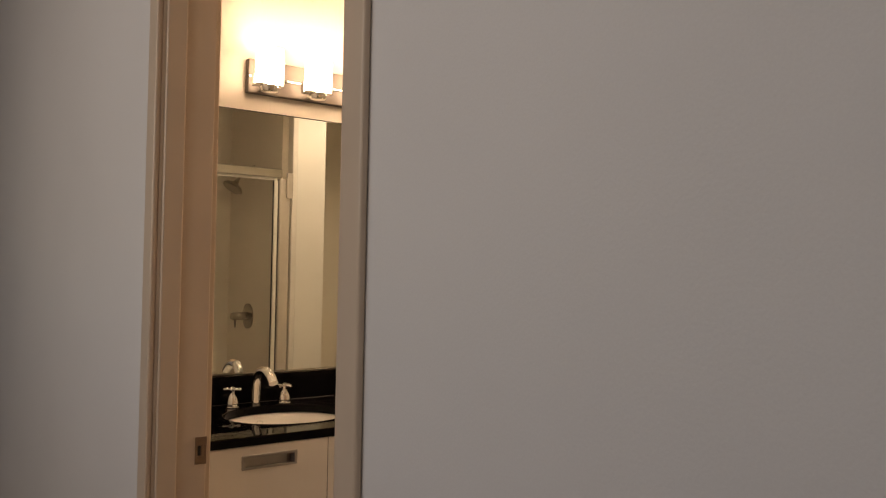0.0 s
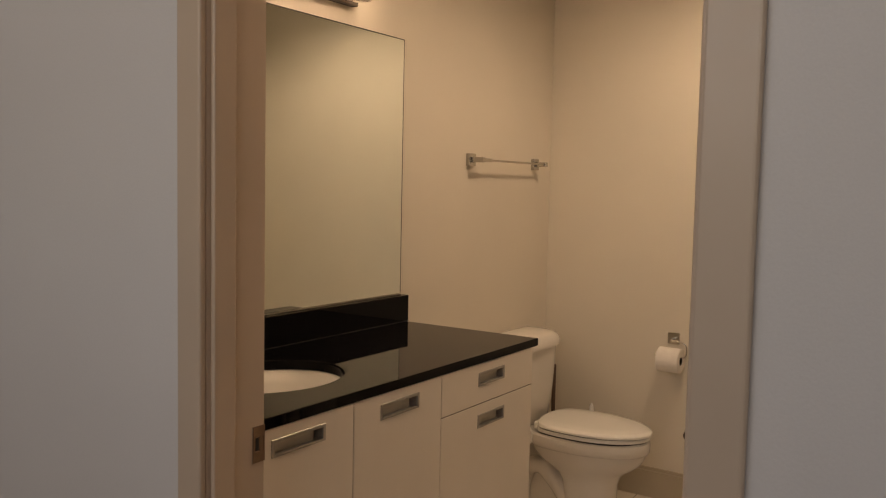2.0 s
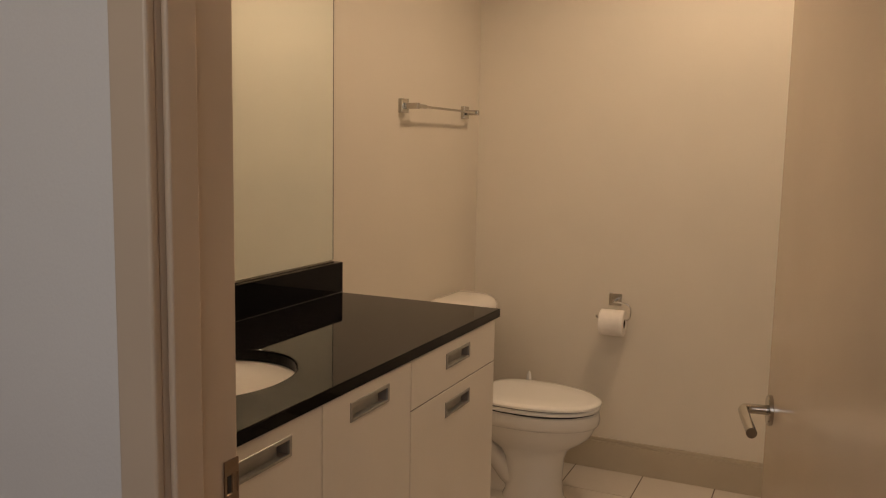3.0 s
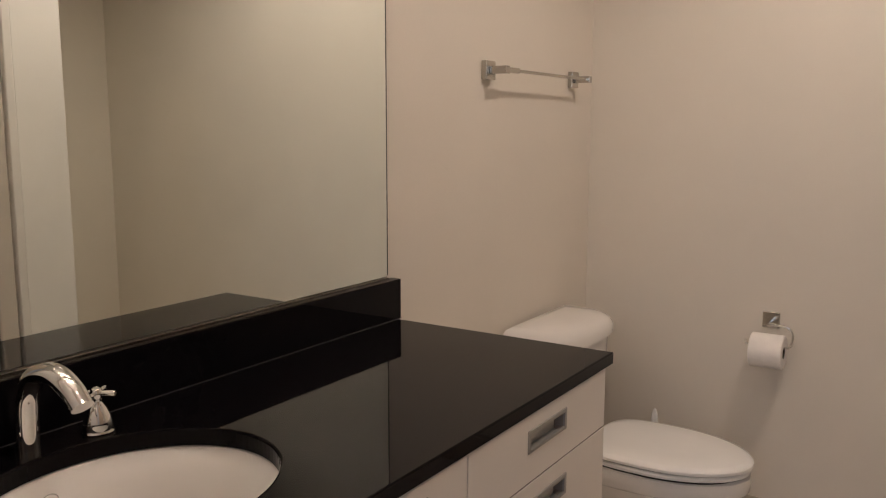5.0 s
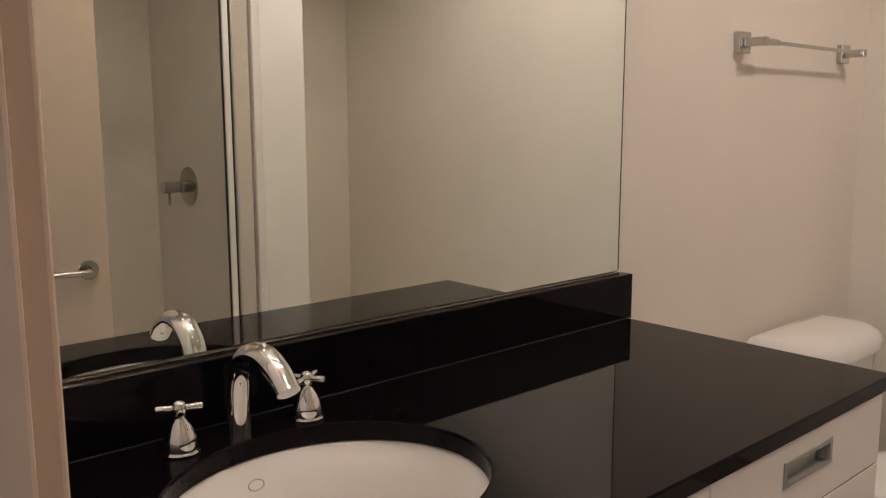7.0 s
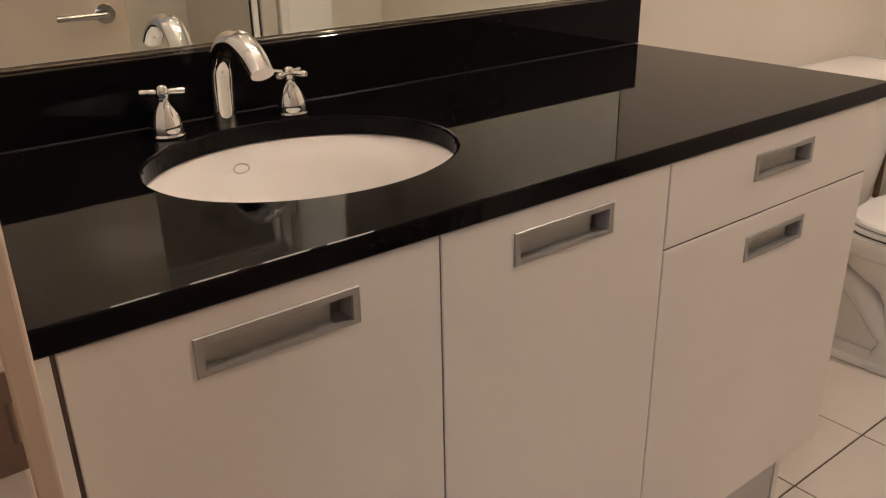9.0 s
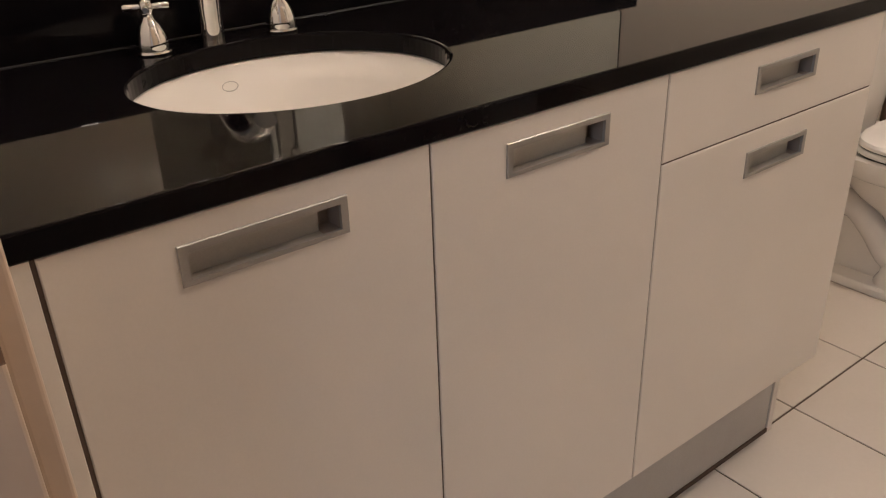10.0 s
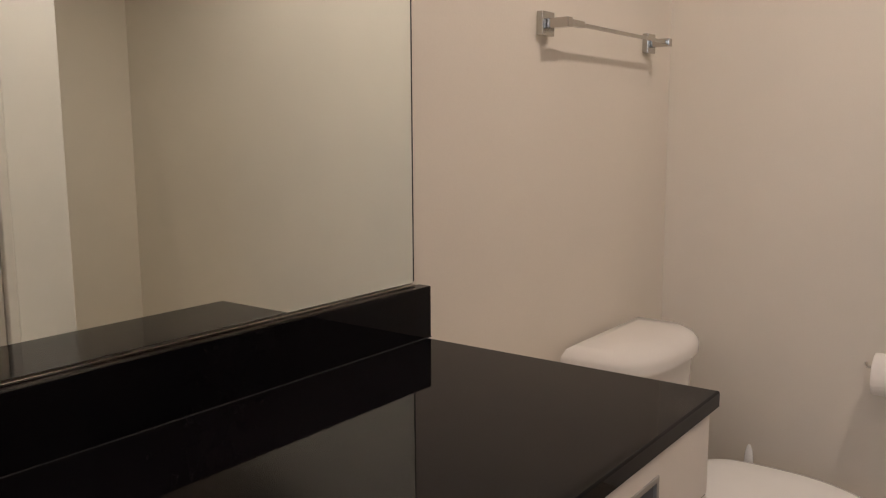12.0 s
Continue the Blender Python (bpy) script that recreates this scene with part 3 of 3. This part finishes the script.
part("rear_body", slab((TX - 0.062, -0.40, 0.012), (TX + 0.062, -0.115, 0.350), 0.022, 3), PORCELAIN, toilet)
part("deck", slab((TX - 0.180, -0.250, 0.345), (TX + 0.180, -0.030, 0.394), 0.014, 3), PORCELAIN, toilet)
for s in (-1, 1):
    path = curve_points([(TX + s * 0.045, -0.42, 0.075), (TX + s * 0.056, -0.37, 0.105), (TX + s * 0.064, -0.315, 0.175), (TX + s * 0.066, -0.25, 0.225), (TX + s * 0.066, -0.185, 0.205), (TX + s * 0.066, -0.155, 0.12), (TX + s * 0.064, -0.150, 0.03)], 6)
    part("trapway", tube(path, 0.040, 20), PORCELAIN, toilet)
part("foot", loft([egg(z, h, -0.10, fr, 0.5) for z, h, fr in ((0.0, 0.126, -0.594), (0.016, 0.125, -0.593), (0.024, 0.118, -0.586))], True, True), PORCELAIN, toilet)
part("seat", loft([egg(z, h, -0.235, fr, 0.55) for z, h, fr in ((0.4040, 0.178, -0.710), (0.4055, 0.183, -0.716), (0.414, 0.184, -0.718), (0.4195, 0.180, -0.714))], True, True), SEATPLASTIC, toilet)
# solid black filler in place of the shade between bowl, seat and lid
part("seat_gap", loft([egg(z, 0.174, -0.24, -0.704, 0.55) for z in (0.396, 0.4240)], True, True), GASKET_AND_GAP_SHADE, toilet)
lid = part("lid", loft([egg(z, h, -0.240, fr, 0.55) for z, h, fr in ((0.4240, 0.180, -0.716), (0.4255, 0.186, -0.722), (0.434, 0.187, -0.722), (0.441, 0.181, -0.716), (0.4445, 0.165, -0.700), (0.4465, 0.10, -0.63), (0.447, 0.03, -0.55))], True, True), SEATPLASTIC, toilet)
for s in (-1, 1):
    part("hinge_cap", slab((TX + s * 0.085 - 0.024, -0.268, 0.395), (TX + s * 0.085 + 0.024, -0.222, 0.430), 0.009, 3), SEATPLASTIC, toilet)


def tank_ring(z, half, back, front, bow, n=16, cx=TX - 0.014):
    q = min(1.0, half / 0.2) ** 2
    pts = [(cx - half + 2 * half * k / n, front - q * bow * (1 - (2 * k / n - 1) ** 2) + 0.055 * q * abs(2 * k / n - 1) ** 5, z) for k in range(n + 1)]
    return pts + [(cx + half, back, z), (cx - half, back, z)]


bm = loft([tank_ring(z, h, -0.022, f, 0.022) for z, h, f in ((0.3945, 0.170, -0.170), (0.41, 0.180, -0.182), (0.55, 0.202, -0.196), (0.746, 0.214, -0.205))], True, True)
part("tank", bm, PORCELAIN, toilet)
bm = loft([tank_ring(z + 0.006, h, b_, f, 0.026, cx=TX - 0.021) for z, h, b_, f in ((0.7405, 0.220, -0.014, -0.212), (0.743, 0.226, -0.009, -0.219), (0.766, 0.227, -0.008, -0.220), (0.776, 0.222, -0.012, -0.215), (0.788, 0.213, -0.016, -0.207), (0.798, 0.190, -0.032, -0.188), (0.804, 0.125, -0.062, -0.156), (0.806, 0.04, -0.10, -0.125))], True, True)
part("tank_lid", bm, PORCELAIN, toilet)

# slim sticks that stand between the toilet and the wall
stick = thing("plunger", (2.385, -0.10, 0), "dark wooden plunger stick standing beside the toilet tank", "plunger")
part("stick", tube([(2.385, -0.10, 0.10), (2.385, -0.10, 0.592), (2.385, -0.10, 0.598)], [0.010, 0.010, 0.006], 14), DARKWOOD, stick)
part("rubber_cup", lathe(2.385, -0.10, [(0.062, 0.0), (0.064, 0.006), (0.058, 0.03), (0.042, 0.065), (0.018, 0.085), (0.012, 0.105)], 24), GASKET_AND_GAP_SHADE, stick)
brush = thing("toilet_brush", (2.338, -0.325, 0), "white plastic toilet brush with a tapered handle beside the toilet", "toilet brush")
part("handle", tube([(2.338, -0.325, 0.14), (2.338, -0.325, 0.33), (2.338, -0.325, 0.40), (2.338, -0.325, 0.43), (2.338, -0.325, 0.447)], [0.009, 0.009, 0.013, 0.010, 0.004], 14), SEATPLASTIC, brush)
part("cup", lathe(2.338, -0.325, [(0.050, 0.0), (0.052, 0.004), (0.044, 0.12), (0.040, 0.138), (0.012, 0.142)], 24), SEATPLASTIC, brush)
# water supply
supply = thing("supply_line", (1.76, -0.03, 0.15), "grey flexible water supply hose with a small shut-off valve", "water pipe")
part("valve", tube([(1.80, NORTH - 0.0005, 0.16), (1.80, -0.060, 0.16)], [0.011, 0.010], 14), CHROME, supply)
part("hose", tube(curve_points([(1.80, -0.055, 0.165), (1.79, -0.060, 0.24), (1.815, -0.075, 0.30), (1.85, -0.090, 0.35), (1.872, -0.100, 0.396)], 8), 0.006, 12), HOSE, supply)

# ---- bathroom door, standing open ----
ANGLE, PIVOT = radians(11.4), Vector((-0.188, -1.586, 0))
TURN = Matrix.Translation(PIVOT) @ Matrix.Rotation(ANGLE, 4, "Z")


def in_door(bm):
    """From the door's own frame (along its width, its thickness towards the vanity, up) into the room."""
    bmesh.ops.transform(bm, matrix=TURN, verts=bm.verts[:])
    return bm


door = thing("bathroom_door", PIVOT, "flat cream painted bathroom door standing open, with a chrome lever", "door")
leaf = part("leaf", in_door(slab((0.003, 0.0, 0.012), (0.803, 0.036, 2.405), 0.0015)), DOORPAINT, door)
def face_ring(x, z, r, y, n=36):
    return [(x + r * math.cos(2 * math.pi * k / n), y, z + r * math.sin(2 * math.pi * k / n)) for k in range(n)]


for s, y0 in ((1, 0.036), (-1, 0.0)):
    rose = part("rose", in_door(loft([face_ring(0.742, 0.948, 0.0290, y0 + s * 0.0005), face_ring(0.742, 0.948, 0.0290, y0 + s * 0.007), face_ring(0.742, 0.948, 0.0270, y0 + s * 0.009), face_ring(0.742, 0.948, 0.011, y0 + s * 0.009)])), FIXTURE, door)
    pts = curve_points([(0.742, y0 + s * 0.009, 0.948), (0.742, y0 + s * 0.040, 0.948), (0.736, y0 + s * 0.050, 0.948), (0.715, y0 + s * 0.053, 0.947), (0.604, y0 + s * 0.053, 0.945)], 6)
    part("lever", in_door(tube(pts, 0.0095, 16)), FIXTURE, rose)
part("latch_plate", in_door(slab((0.8028, 0.006, 0.925), (0.8048, 0.030, 0.985), 0.0008)), STEEL, leaf)
for hz in (2.20, 1.619, 0.987, 0.24):
    hinge = part("hinge", in_door(slab((0.0008, 0.0005, hz - 0.043), (0.0032, 0.0255, hz + 0.043), 0.0007)), HINGE, door, "steel butt hinge")
    part("knuckle", in_door(tube([(-0.003, -0.003, hz - 0.043), (-0.003, -0.003, hz + 0.043)], 0.0055, 12)), STEEL, hinge)
    for k in (-0.031, 0.0, 0.031):
        part("screw", in_door(loft([[(0.0008 - d, 0.010 + 0.004 * r * math.cos(2 * math.pi * i / 12) + (0.008 if k == 0 else 0), hz + k + 0.004 * r * math.sin(2 * math.pi * i / 12)) for i in range(12)] for d, r in ((0.0, 1.0), (0.0008, 0.9), (0.001, 0.4))])), NICKEL, hinge)

# strike plate in the opposite jamb
strike = thing("strike_plate", (-0.22, JAMB_L, 0.955), "small steel strike plate let into the door jamb", "strike plate")
bm = bmesh.new()
loft([[(x, JAMB_L - y, z) for x, z in loop] for y, loop in ((0.0004, ((-0.231, 0.919), (-0.2005, 0.919), (-0.2005, 0.990), (-0.231, 0.990))), (0.0022, ((-0.231, 0.919), (-0.2005, 0.919), (-0.2005, 0.990), (-0.231, 0.990))),
      (0.0022, ((-0.226, 0.940), (-0.214, 0.940), (-0.214, 0.969), (-0.226, 0.969))), (0.0006, ((-0.225, 0.941), (-0.215, 0.941), (-0.215, 0.968), (-0.225, 0.968))))], False, True, bm)
part("plate", bm, STRIKE_REFLECTION, strike)
# black slab stands for the shade inside the latch hole
part("latch_hole", slab((-0.224, JAMB_L - 0.0015, 0.942), (-0.216, JAMB_L - 0.0009, 0.967)), GASKET_AND_GAP_SHADE, strike)
part("lip", tube([(-0.2030, JAMB_L - 0.001, 0.940), (-0.2030, JAMB_L - 0.001, 0.969)], 0.0028, 10), STRIKE_REFLECTION, strike)

# ---- shower, seen in the mirror ----
shower = thing("shower_screen", (0.55, SHOWER_Y, 0.03), "chrome and white framed glass shower door", "shower door")
sy0, sy1 = SHOWER_Y - 0.05, SHOWER_Y - 0.006
part("header", slab((WEST + 0.002, sy0, 1.972), (1.219, sy1 + 0.004, 2.026), 0.008, 3), CHROME, shower)
part("header_lip", slab((WEST + 0.002, sy0 + 0.012, 1.955), (1.191, sy1 - 0.012, 1.9715), 0.003), ENAMEL, shower)
part("sill", slab((WEST + 0.002, sy0, 0.031), (1.194, sy1, 0.085), 0.006), ENAMEL, shower)
part("stile", slab((1.1690, sy0 + 0.008, 0.0855), (1.1945, sy1 - 0.004, 1.9545), 0.004), ENAMEL, shower)
part("gasket", slab((1.1620, sy1 - 0.014, 0.0855), (1.1685, sy1 - 0.008, 1.9545), 0.001), GASKET_AND_GAP_SHADE, shower)
part("outer_gasket", slab((1.1948, sy0 + 0.012, 0.0855), (1.1983, sy1 - 0.002, 1.9545), 0.0008), GASKET_AND_GAP_SHADE, shower)
part("wall_channel", slab((1.1985, sy0, 0.031), (1.2785, sy1, 1.9715), 0.016, 4), SATIN, shower, "satin aluminium wall channel")
bracket = part("bracket", slab((1.244, sy1 + 0.0005, 1.848), (1.290, sy1 + 0.012, 2.004), 0.0055, 4), SATIN, shower)
pane = part("pane", slab((WEST + 0.01, sy0 + 0.018, 0.0860), (1.1686, sy0 + 0.024, 1.9540)), GLASS, shower)
pane.visible_shadow = False
part("door_edge", slab((0.30, sy0 + 0.010, 0.0860), (0.312, sy1 - 0.010, 1.9540), 0.002), CHROME, shower)

valve = thing("shower_valve", (1.24, -2.23, 1.111), "chrome round shower valve with a single lever on the side wall", "shower valve")
def side_ring(x, y, z, r, rz_=None, n=36):
    return [(x, y + r * math.cos(2 * math.pi * k / n), z + (rz_ or r) * math.sin(2 * math.pi * k / n)) for k in range(n)]


part("plate", loft([side_ring(1.2395, -2.23, 1.111, 0.082), side_ring(1.2340, -2.23, 1.111, 0.082), side_ring(1.2300, -2.23, 1.111, 0.072), side_ring(1.2290, -2.23, 1.111, 0.03)]), FIXTURE, valve)
part("body", loft([side_ring(1.2285, -2.23, 1.111, 0.026), side_ring(1.195, -2.23, 1.111, 0.026), side_ring(1.194, -2.23, 1.111, 0.022), side_ring(1.185, -2.23, 1.111, 0.022), side_ring(1.184, -2.23, 1.111, 0.025), side_ring(1.125, -2.23, 1.111, 0.024), side_ring(1.122, -2.23, 1.111, 0.020)]), FIXTURE, valve)
part("lever", tube([(1.150, -2.23, 1.109), (1.150, -2.23, 1.055), (1.150, -2.23, 1.036)], [0.006, 0.006, 0.005], 12), FIXTURE, valve)
head = thing("overhead_shower", (1.24, -2.20, 2.0), "chrome shower head on a bent arm", "shower head")
part("flange", loft([side_ring(1.2395, -2.20, 2.065, 0.028), side_ring(1.233, -2.20, 2.065, 0.024), side_ring(1.231, -2.20, 2.065, 0.012)]), FIXTURE, head)
part("arm", tube(curve_points([(1.232, -2.20, 2.065), (1.195, -2.20, 2.060), (1.160, -2.20, 2.030), (1.127, -2.20, 1.980)], 6), 0.010, 14), FIXTURE, head)
axis = Vector((-0.55, 0.05, -0.83)).normalized()
c = Vector((1.130, -2.20, 1.984))
pts = [c, c + axis * 0.018, c + axis * 0.030, c + axis * 0.045, c + axis * 0.058, c + axis * 0.066]
part("rose", tube(pts, [0.014, 0.018, 0.034, 0.060, 0.069, 0.064], 32), FIXTURE, head)

# ---- floor tiles, each its own piece ----
TILE_X0, TILE_Y0, TW, TD = 1.307, -0.514, 0.3065, 0.305
floor_ob = bpy.data.objects["floor"]
tile_meshes = {}
for ix in range(-5, 5):
    for iy in range(-8, 3):
        x0, x1 = TILE_X0 + ix * TW + 0.0022, TILE_X0 + (ix + 1) * TW - 0.0022
        y0, y1 = TILE_Y0 + iy * TD + 0.0022, TILE_Y0 + (iy + 1) * TD - 0.0022
        x0, x1, y0, y1 = max(x0, WEST - 0.028), min(x1, EAST - 0.002), max(y0, ALCOVE_Y + 0.002), min(y1, -0.002)
        if x1 - x0 < 0.01 or y1 - y0 < 0.01 or (x0 < 1.29 and y1 < SHOWER_Y + 0.001):
            continue
        if x0 < 1.29 and y0 < SHOWER_Y:
            y0 = SHOWER_Y
        key = (round(x1 - x0, 4), round(y1 - y0, 4))
        if key not in tile_meshes:
            tile_meshes[key] = mesh_of("tile", slab((-key[0] / 2, -key[1] / 2, -0.003), (key[0] / 2, key[1] / 2, 0.0), 0.0009, 1), TILE)
        ob = new("tile", tile_meshes[key])
        ob.parent = floor_ob
        ob.location = ((x0 + x1) / 2, (y0 + y1) / 2, random.uniform(-0.0004, 0.0002))
